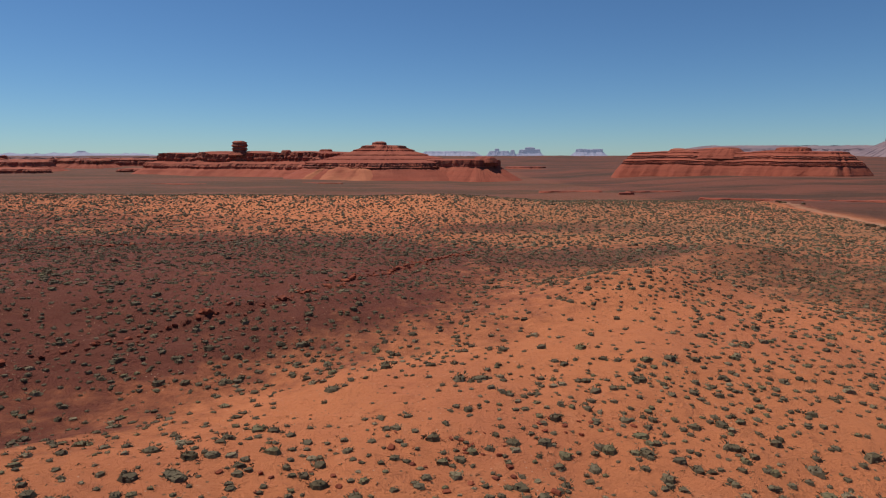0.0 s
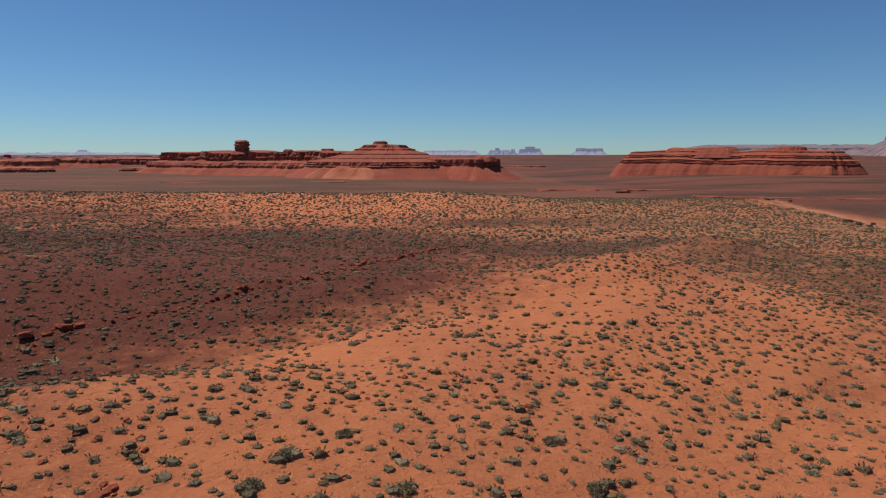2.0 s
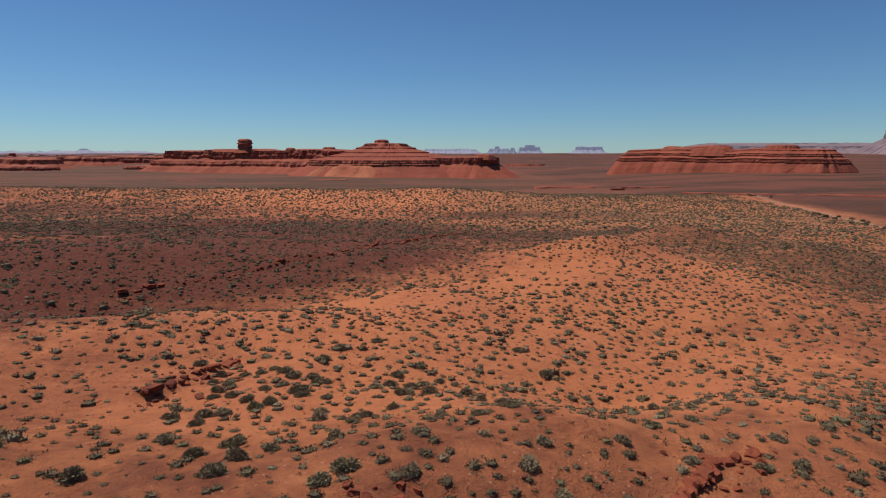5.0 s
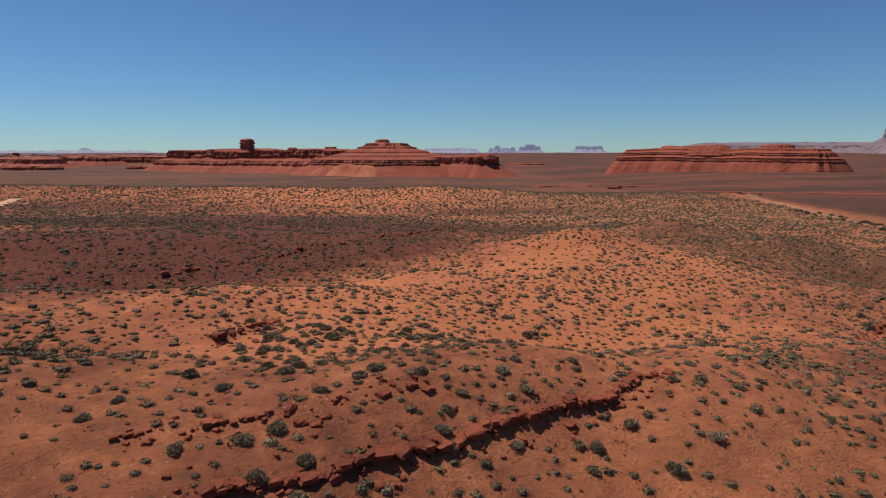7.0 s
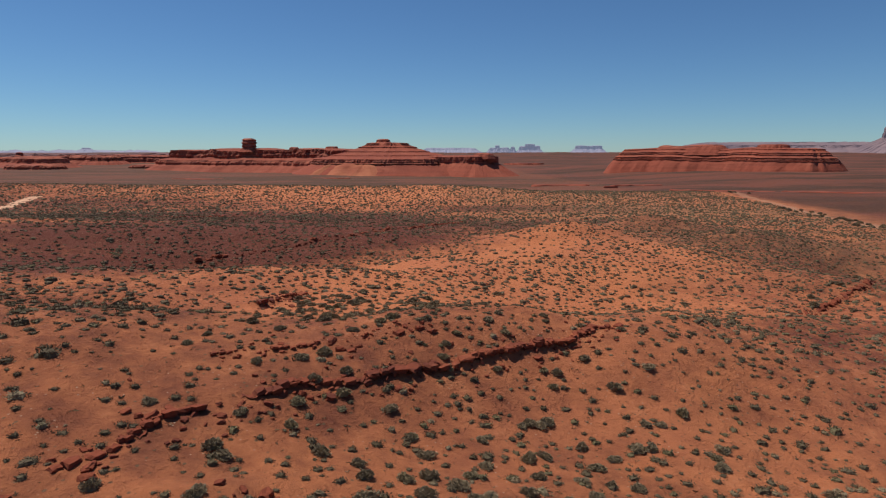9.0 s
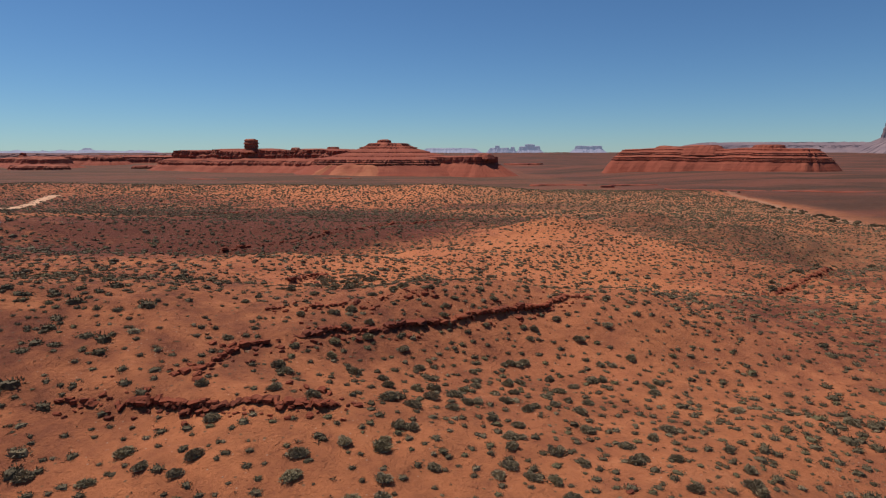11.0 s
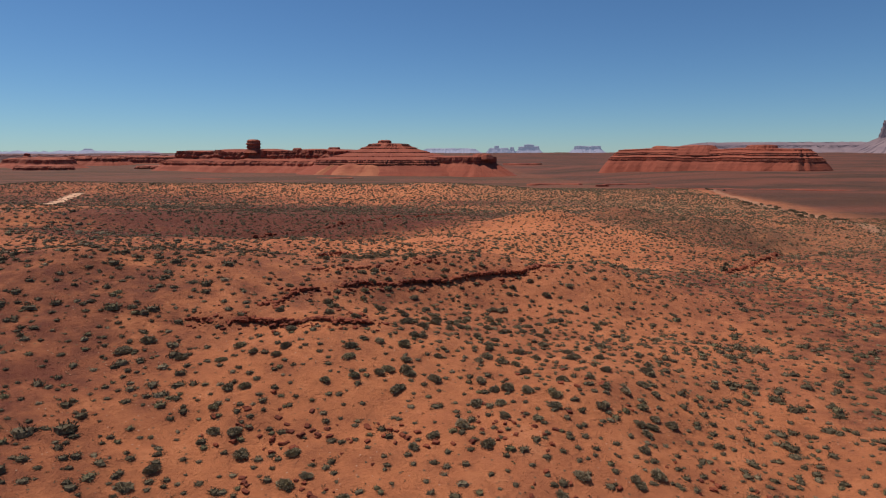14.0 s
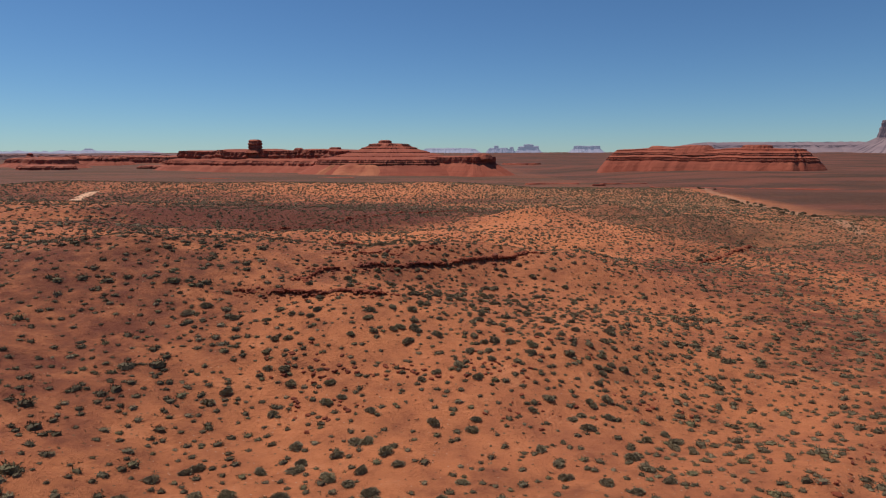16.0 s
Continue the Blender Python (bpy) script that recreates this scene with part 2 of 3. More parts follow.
# where loose orange sand lies thick, and where the dark red silt shows, with lens falloff painted in: centre, half
# length, half width, turn, amount
DUNES = [(2, 34, 36, 11, 26, 0.5), (26, 50, 24, 12, 45, 0.5), (-45, 192, 130, 28, 2, 0.4), (60, 150, 60, 20, 20, 0.3), (8, 22, 26, 8, 12, 0.35), (-38, -10, 14, 9, 20, 0.2), (0, -40, 50, 15, 0, 0.1), (4, 12, 26, 9, 15, 0.4), (22, -8, 14, 22, 30, 0.12)]
# dark red soil; the outer left patches also paint lens falloff as darker ground
SILT_AND_FALLOFF = [(-170, 175, 110, 75, 0, 0.4), (-32, 52, 40, 14, 30, 0.7), (-60, 95, 80, 34, 12, 0.75), (-26, 66, 36, 22, 40, 0.6), (20, 105, 45, 13, 25, 0.5), (30, 152, 34, 9, 8, 0.55), (-2, -6, 22, 8, 38, 0.14), (-20, 6, 18, 7, 30, 0.14), (40, 5, 18, 14, 40, 0.25), (-40, 24, 26, 13, 20, 0.6), (-36, -38, 16, 26, 0, 0.35), (-8, -15, 14, 5, 35, 0.16), (-34, -8, 16, 10, 20, 0.35), (44, -30, 14, 30, 0, 0.25), (70, 62, 20, 60, 20, 0.25)]


def patches(x, y, table):
    s = np.zeros(np.shape(x))
    for cx, cy, a, b, turn, amount in table:
        c, n = math.cos(radians(turn)), math.sin(radians(turn))
        p, q = ((x - cx) * c + (y - cy) * n) / a, (-(x - cx) * n + (y - cy) * c) / b
        s = np.maximum(s, amount * smooth(1.5 - np.hypot(p, q)))
    return s


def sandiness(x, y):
    return np.clip(0.62 - 0.5 * smooth((x - 134) / 20) * smooth((y - 60) / 30) + patches(x, y, DUNES) - patches(x, y, SILT_AND_FALLOFF), 0, 1)


def line_near(x, y, line, width):
    d, _ = ledge_side(x, y, line)
    return smooth(1.5 - np.abs(d) / width)


WASH = [(106, 66), (115, 86), (119, 119), (124, 159), (136, 207), (147, 250), (155, 276), (151, 300)]


def axis(lo, hi, step, end, grow):
    """Grid lines: even between lo and hi, ever wider from there to the ends."""
    mid = list(np.arange(lo, hi, step))
    up, d = [], step
    while (up[-1] if up else hi) < end[1]:
        up.append((up[-1] if up else hi) + d)
        d *= grow
    down, d = [], step
    while (down[-1] if down else lo) > end[0]:
        down.append((down[-1] if down else lo) - d)
        d *= grow
    return np.array(down[::-1] + mid + up)


def mesh_from(name, verts, faces, material, smooth_faces=False):
    me = bpy.data.meshes.new(name)
    verts, faces = np.asarray(verts, np.float32), np.asarray(faces, np.int32)
    k = faces.shape[1]
    me.vertices.add(len(verts))
    me.vertices.foreach_set("co", verts.ravel())
    me.loops.add(faces.size)
    me.loops.foreach_set("vertex_index", faces.ravel())
    me.polygons.add(len(faces))
    me.polygons.foreach_set("loop_start", np.arange(0, faces.size, k, dtype=np.int32))
    me.update(calc_edges=True)
    me.polygons.foreach_set("use_smooth", np.full(len(faces), smooth_faces))
    me.materials.append(material)
    return me


def grid_faces(rows, cols, closed=False):
    i, j = np.meshgrid(np.arange(rows - 1), np.arange(cols if closed else cols - 1), indexing="ij")
    k = (j + 1) % cols
    return np.stack([i * cols + j, i * cols + k, (i + 1) * cols + k, (i + 1) * cols + j], -1).reshape(-1, 4)


def float_attribute(me, name, values):
    me.attributes.new(name, "FLOAT", "POINT").data.foreach_set("value", np.asarray(values, np.float32).ravel())


gx, gy = axis(-40, 44, 0.45, (-5200, 5200), 1.045), axis(-62, 66, 0.45, (-420, 4900), 1.034)
X, Y = np.meshgrid(gx, gy)
Z = height(X, Y)
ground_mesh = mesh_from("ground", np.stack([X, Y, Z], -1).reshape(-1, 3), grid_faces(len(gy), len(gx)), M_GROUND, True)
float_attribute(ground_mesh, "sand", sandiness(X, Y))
float_attribute(ground_mesh, "cover", 0.10 + 0.55 * smooth((X + Y - 70) / 110) * smooth((X + 20) / 50) * smooth((140 - X) / 20) + 0.85 * smooth((Y - 225) / 50) * smooth((70 - X) / 90))
float_attribute(ground_mesh, "wash", line_near(X, Y, WASH, 2.2))
# painted haze tone by distance, plus the darker soil right of the wash
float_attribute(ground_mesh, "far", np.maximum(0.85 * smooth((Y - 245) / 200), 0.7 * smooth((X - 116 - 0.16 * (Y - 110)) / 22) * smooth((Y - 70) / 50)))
tagged(new("ground", ground_mesh), "red sandy desert ground with low mounds and dry scrub", "ground", kind="structure")


def part(name, me, parent, label=""):
    ob = new(name, me)
    ob.parent = parent
    return tagged(ob, label)


# ---- mesas and buttes ----
def mesa(name, a, b, bands, label, category="mesa", seed=0, rough=1.0, wander=0.12, points=420, crest=0.0):
    """A stepped rock mass round the line a-b. bands: part name, material, rows of (radius, height, roughness); the last closes the top."""
    thing = tagged(new(name), label, category)
    a, b = Vector((*a, 0)), Vector((*b, 0))
    thing.location = (a + b) / 2
    mid = np.array(thing.location)[:2]
    along = (b - a).length
    d = np.array(((b - a) / max(along, 1e-6))[:2]) if along > 0.01 else np.array((1.0, 0.0))
    nrm = np.array((-d[1], d[0]))
    r0 = bands[0][2][0][0]
    per = 2 * along + 2 * math.pi * r0
    s = np.linspace(0, per, points, endpoint=False)
    foot, out = np.zeros((points, 2)), np.zeros((points, 2))
    for i, q in enumerate(s):
        if q < along:
            foot[i], out[i] = d * (q - along / 2), -nrm
        elif q < along + math.pi * r0:
            t = (q - along) / r0
            foot[i], out[i] = d * along / 2, -nrm * math.cos(t) + d * math.sin(t)
        elif q < 2 * along + math.pi * r0:
            foot[i], out[i] = d * (along / 2 - (q - along - math.pi * r0)), nrm
        else:
            t = (q - 2 * along - math.pi * r0) / r0
            foot[i], out[i] = -d * along / 2, nrm * math.cos(t) - d * math.sin(t)
    base = mid + foot + out * r0
    bays = value_noise(base[:, 0], base[:, 1] + 17 * seed, max(9.0, r0 * 0.33), 50 + seed) + 0.6 * value_noise(base[:, 0] + 5, base[:, 1], max(5.0, r0 * 0.16), 51 + seed)
    big = value_noise(base[:, 0] + 31 * seed, base[:, 1], r0 * 0.9, 40 + seed)
    for part_name, material, rows in bands:
        rows = [np.array(r, float) for r in rows]
        fine = [rows[0]]
        for p, q in zip(rows, rows[1:]):
            n = int(max(1, min(6, np.hypot(*(q - p)[:2]) / 3.0)))
            fine += [p + (q - p) * (k + 1) / n for k in range(n)]
        verts = []
        for r, z, w in fine:
            bx, by = base[:, 0], base[:, 1]
            flute = 1.3 * value_noise(bx + 3 * seed, by + z * 0.2, 13.0, 16) + value_noise(bx + 3 * seed, by + z * 0.35, 7.0, 11) + 0.7 * value_noise(bx, by + z * 0.8, 3.2, 12) + 0.5 * value_noise(bx, by + z * 1.7, 1.6, 13)
            bed = value_noise(np.full(points, z * 3.0 + 9 * seed), np.zeros(points), 2.0, 14)
            rr = np.maximum(r + min(1.0, r / 8) * (wander * r0 * (big + 0.45 * bays) + w * rough * (flute + 1.1 * bed)), 0.0)
            lift = crest * value_noise(mid[0] + foot[:, 0] * 1.0 + r * 0.2, mid[1] + foot[:, 1], 24.0, 60 + seed) * min(1.0, max(0.0, z / 20 + 0.5))
            xy = foot + out * rr[:, None]
            verts.append(np.column_stack([xy, z + lift + 0.25 * w * value_noise(bx, by, 5.0, 15)]))
        part(part_name, mesh_from(part_name, np.concatenate(verts), grid_faces(len(fine), points, True), material), thing)
    return thing


mesa("mesa", (286, 840), (443, 673), [
    ("talus", M_TALUS, [(50, -20, 0.2), (41, -6, 0.3), (34, 3, 0.5)]),
    ("lower_cliff", M_CLIFF, [(34, 3, 0.5), (32.8, 4.1, 0.7), (33.6, 4.4, 0.7), (32.0, 4.7, 0.7), (31.2, 5.7, 0.8), (32.0, 6.0, 0.8), (30.2, 6.3, 0.8), (29.2, 7.6, 0.9), (30.0, 7.9, 0.9), (28.2, 9, 0.9)]),
    ("terrace", M_TALUS, [(28.2, 9, 0.8), (25.4, 10.5, 0.5)]),
    ("middle_cliff", M_CLIFF, [(25.4, 10.5, 0.5), (24.5, 11.7, 0.7), (25.3, 12.0, 0.7), (23.6, 12.3, 0.7), (22.6, 13.7, 0.8), (23.4, 14.0, 0.8), (21.6, 15, 0.8)]),
    ("upper_slope", M_TALUS, [(21.6, 15, 0.7), (17, 17, 0.5), (16.5, 18.6, 0.5), (9, 19.5, 0.3), (0, 20, 0)]),
], "long flat-topped red sandstone mesa with banded ledges", seed=1, crest=1.0, points=640)
mesa("low_butte", (318, 806), (364, 755), [
    ("slope", M_TALUS, [(24, 10, 0.4), (12, 20.5, 0.5)]),
    ("rim", M_CLIFF, [(12, 20.5, 0.6), (11, 22.0, 0.8), (6, 23.6, 0.5), (0, 24, 0)]),
], "low red rock tier on top of the long mesa", "butte", seed=2, crest=1.2, points=260)
mesa("small_butte", (405, 706), (416, 694), [
    ("slope", M_TALUS, [(20, 10, 0.4), (10, 20, 0.5)]),
    ("rim", M_CLIFF, [(10, 20, 0.5), (9, 23.2, 0.7), (5, 24.2, 0.3), (0, 24.4, 0)]),
], "small red rock knob standing on the mesa top", "butte", seed=3, points=120)

mesa("long_butte", (-464, 1100), (-150, 955), [
    ("talus", M_TALUS, [(112, -26, 0.5), (74, -7, 1.0)]),
    ("lower_ledge", M_CLIFF, [(74, -7, 1.0), (72, -3.5, 2.0), (73, -3, 2.0), (70, 1, 2.0)]),
    ("slope", M_TALUS, [(70, 1, 1.5), (48, 5, 1.2)]),
    ("upper_cliff", M_CLIFF, [(48, 5, 1.6), (46, 9.5, 3.0), (47, 10, 3.2), (45, 14, 3.4), (46, 14.4, 3.4), (43, 18.5, 3.4)]),
    ("plateau", M_TALUS, [(43, 18.5, 2.0), (30, 19.5, 1.0), (0, 20, 0)]),
], "long red butte with a dark ragged cliff rim", "butte", seed=4, crest=2.6, points=1000)
mesa("balanced_rock", (-344, 1004), (-340, 1002), [
    ("pedestal", M_TALUS, [(16, 15, 0.6), (9.6, 20.5, 0.6)]),
    ("block", M_CLIFF, [(9.6, 20.5, 0.8), (7.4, 23, 1.2), (8.4, 25, 1.4), (7.8, 28.5, 1.4), (9.0, 30.5, 1.4), (8.2, 34, 1.2), (8.6, 36, 1.2), (5, 38.4, 0.8), (0, 38.8, 0)]),
], "dark square rock tower balanced on the butte rim", "rock tower", seed=5, points=120)
mesa("boulder", (-258, 970), (-252, 968), [("rock", M_CLIFF, [(7, 16, 0.5), (4.5, 21.5, 0.8), (3, 23, 0.5), (0, 23.3, 0)])],
     "small dark rock on the butte rim", "rock", seed=6, points=80)
mesa("boulder", (-196, 972), (-184, 967), [("rock", M_CLIFF, [(9, 17, 0.5), (5.5, 21, 0.8), (4, 24, 0.6), (0, 24.4, 0)])],
     "flat dark rock on the butte rim", "rock", seed=7, points=80)

mesa("peaked_butte", (-86, 888), (-78, 884), [
    ("talus", M_TALUS, [(165, -27, 0.2), (135, -13, 0.3), (112, -3, 0.5)]),
    ("lower_ledge", M_CLIFF, [(112, -3, 0.6), (110.5, -1.2, 1.2), (112, -0.9, 1.4), (109.5, 1.2, 1.4), (111, 1.6, 1.5), (108, 3.4, 1.4), (109, 3.7, 1.4), (107, 5, 1.4)]),
    ("slope", M_TALUS, [(107, 5, 1.0), (82, 9, 0.8), (81, 10.2, 0.8), (58, 14.5, 0.7), (57, 15.8, 0.8), (35, 21, 0.6)]),
    ("upper_ledge", M_CLIFF, [(35, 21, 1.2), (34, 22.4, 1.6)]),
    ("crown_slope", M_TALUS, [(34, 22.4, 1.4), (24, 25.5, 1.2)]),
    ("crown", M_CLIFF, [(24, 25.5, 1.0), (22.5, 28.0, 1.6), (14, 29, 1.2), (0, 29.6, 0)]),
], "peaked red butte with stepped rock ledges", "butte", seed=8, wander=0.10, points=760)
mesa("boulder", (-97, 884), (-90, 882), [("rock", M_CLIFF, [(13, 28, 0.5), (9, 30.5, 1.0), (7.4, 33.2, 1.0), (4, 34.6, 0.6), (0, 35, 0)])],
     "rounded red rock knob on the butte crown", "rock", seed=37, points=90)
mesa("butte_tail", (-50, 858), (46, 822), [
    ("talus", M_TALUS, [(74, -24, 0.5), (33, -1, 0.8)]),
    ("cliff", M_CLIFF, [(33, -1, 0.8), (32, 3, 1.3), (32.6, 3.4, 1.3), (31, 8, 1.3)]),
    ("top", M_TALUS, [(31, 8, 1.0), (15, 9.6, 0.5), (0, 10, 0)]),
], "low ledge of red rock running out from the butte", "rock ledge", seed=9, crest=0.8, points=420)
mesa("small_butte", (52, 814), (60, 806), [("rock", M_CLIFF, [(14, 5, 0.6), (11, 9.5, 1.0), (9, 12.2, 0.8), (4, 13.0, 0.4), (0, 13.2, 0)])],
     "rounded dark red rock at the end of the ledge", "butte", seed=10, points=120)
# sunlit patch at the butte's foot, shaped as a slope of paler sand
mesa("sunlit_sand_slope", (-152, 800), (-108, 785), [("slope", M_SUNLIT_SAND, [(78, -28, 0.4), (45, -15, 0.6), (20, -4, 0.6), (0, 1, 0)])],
     "orange sand slope against the butte, painted pale as sunlit", "sand slope", seed=11, wander=0.22, points=160)
mesa("low_hill", (190, 1500), (225, 1490), [("slope", M_TALUS, [(75, -30, 0.6), (28, -17, 0.8)]), ("cap", M_CLIFF, [(28, -17, 0.8), (26, -14, 0.8), (0, -12.5, 0)])],
     "low red hill on the far plain", "hill", seed=12, points=160)

for (x0, y0), (x1, y1), tall, tag in (((80, 470), (124, 474), 1.4, "dark cut bank along the dry wash"), ((136, 446), (141, 447), 2.0, "dark cut bank along the dry wash"), ((152, 476), (190, 480), 1.0, "dark cut bank along the dry wash"),
                                      ((146, 328), (196, 312), 1.6, "bright red earth bank on the flats"), ((206, 308), (262, 292), 1.5, "bright red earth bank on the flats"),
                                      ((-296, 606), (-244, 600), 1.0, "low dark outcrop line on the far flats"), ((-150, 640), (-112, 634), 0.8, "low dark outcrop line on the far flats")):
    foot_z = float(height((x0 + x1) / 2, (y0 + y1) / 2))
    mesa("earth_bank", (x0, y0), (x1, y1), [("face", M_TALUS if "red" in tag else M_CLIFF, [(6.0, foot_z - 2.5, 1.2), (3.6, foot_z + 0.3 * tall, 0.9), (3.0, foot_z + 0.9 * tall, 0.9)]),
                                            ("top", M_TALUS, [(3.0, foot_z + 0.9 * tall, 0.9), (0, foot_z + tall, 0)])], tag, "earth bank", seed=int(abs(x0)), wander=0.7, points=220)

# the far mesas on the left
mesa("far_mesa", (-985, 1340), (-880, 1262), [("talus", M_TALUS, [(100, -28, 0.8), (48, -8, 1.5)]), ("cliff", M_CLIFF, [(48, -8, 1.5), (44, 1, 2.0), (30, 4, 1.5), (0, 6, 0)])],
     "dark red mesa with crumbling ledges on the far plain", "mesa", seed=13, crest=2.5, points=300)
mesa("rock_tower", (-962, 1300), (-958, 1300), [("block", M_CLIFF, [(16, 2, 1.0), (5, 9, 0.8), (5.5, 14, 0.6), (0, 15, 0)])],
     "small dark rock stub on the far mesa", "rock tower", seed=14, points=60)
mesa("far_mesa", (-960, 1725), (-815, 1690), [("talus", M_TALUS, [(95, -32, 0.8), (38, -14, 1.5)]), ("cliff", M_CLIFF, [(38, -14, 1.5), (34, 2, 2.0), (0, 4.5, 0)])],
     "flat dark cliff-edged mesa on the far plain", "mesa", seed=15, crest=1.0, points=300)
for (x0, y0), (x1, y1), top, r, k in (((-700, 1500), (-575, 1460), -6, 30, 31), ((-1150, 1640), (-930, 1580), 3, 40, 32), ((-655, 1255), (-575, 1240), -13, 22, 33), ((-870, 1190), (-800, 1160), -11, 26, 34), ((-1250, 2000), (-900, 1950), 4, 45, 35)):
    mesa("far_mesa", (x0, y0), (x1, y1), [("talus", M_TALUS, [(r * 2.2, -30, 1.0), (r * 1.15, top - 9, 2.0)]), ("cliff", M_CLIFF, [(r * 1.15, top - 9, 2.0), (r * 1.05, top - 4, 2.6), (r * 1.08, top - 3.6, 2.6), (r, top, 2.6), (0, top + 1.5, 0)])],
         "low dark red badland mesa on the far plain", "mesa", seed=k, crest=2.5, wander=0.3, points=260)
mesa("far_mesa", (-2300, 2500), (-560, 2150), [("talus", M_HAZE_PURPLE, [(240, -35, 6), (150, -10, 8)]), ("cliff", M_HAZE_PURPLE, [(150, -10, 8), (144, -4, 9), (110, -1, 9), (104, 7, 9), (0, 9, 0)])],
     "long low hazy purple mesa far across the plain", "mesa", seed=16, crest=3.0, points=400)

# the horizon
mesa("far_plateau", (-3600, 4150), (-2080, 4200), [("slope", M_HAZE_BLUE, [(160, -10, 5), (60, 18, 5), (0, 26, 0)])],
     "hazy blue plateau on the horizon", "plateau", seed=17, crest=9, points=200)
mesa("far_butte", (-2480, 4080), (-2470, 4080), [("slope", M_HAZE_BLUE, [(90, 10, 4), (22, 34, 3), (10, 44, 1), (0, 45, 0)])],
     "faint hazy blue butte on the horizon", "butte", seed=18, points=80)
mesa("far_plateau", (-80, 4250), (180, 4250), [("slope", M_HAZE_BLUE, [(130, -10, 4), (60, 28, 4), (40, 40, 3), (0, 43, 0)])],
     "flat hazy blue mesa on the horizon", "plateau", seed=19, crest=2, points=160)
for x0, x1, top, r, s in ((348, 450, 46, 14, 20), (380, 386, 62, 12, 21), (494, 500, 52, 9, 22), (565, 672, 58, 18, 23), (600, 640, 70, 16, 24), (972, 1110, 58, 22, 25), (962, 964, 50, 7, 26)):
    mesa("far_butte", (x0, 4250), (x1, 4250), [("talus", M_HAZE_BLUE, [(r * 3.0, 8, 3), (r * 1.25, 34, 3)]), ("cliff", M_HAZE_BLUE, [(r * 1.25, 34, 2), (r, top - 3, 2), (0, top, 0)])],
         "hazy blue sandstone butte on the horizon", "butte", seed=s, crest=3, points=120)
mesa("far_plateau", (1950, 4350), (4300, 4100), [("slope", M_HAZE_PLATEAU, [(420, -10, 8), (200, 40, 8), (150, 62, 8), (0, 84, 0)])],
     "long hazy purple plateau on the horizon", "plateau", seed=27, crest=3, points=300)
mesa("far_butte", (2935, 3820), (2965, 3820), [("talus", M_HAZE_PLATEAU, [(270, 0, 6), (70, 105, 5)]), ("cliff", M_HAZE_PLATEAU, [(70, 105, 4), (48, 215, 5), (0, 222, 0)])],
     "tall dark butte far off", "butte", seed=28, points=160)


# ---- rock ledges near by ----
def slab_mesh(seed):
    """A broken sandstone block with worn edges, about one metre long."""
    rng = random.Random(seed)
    bm = bmesh.new()
    bmesh.ops.create_cube(bm, size=1.0)
    bmesh.ops.subdivide_edges(bm, edges=bm.edges[:], cuts=1, use_grid_fill=True)
    for v in bm.verts:
        k = 0.82 if sum(abs(c) > 0.4 for c in v.co) == 3 else 1.0
        v.co = Vector((v.co.x * k + rng.uniform(-0.16, 0.16), v.co.y * k + rng.uniform(-0.16, 0.16), v.co.z * (0.9 if k < 1 else 1.0) + rng.uniform(-0.14, 0.14)))
    me = bpy.data.meshes.new("slab")
    bm.to_mesh(me)
    bm.free()
    me.materials.append(M_LEDGE)
    return me


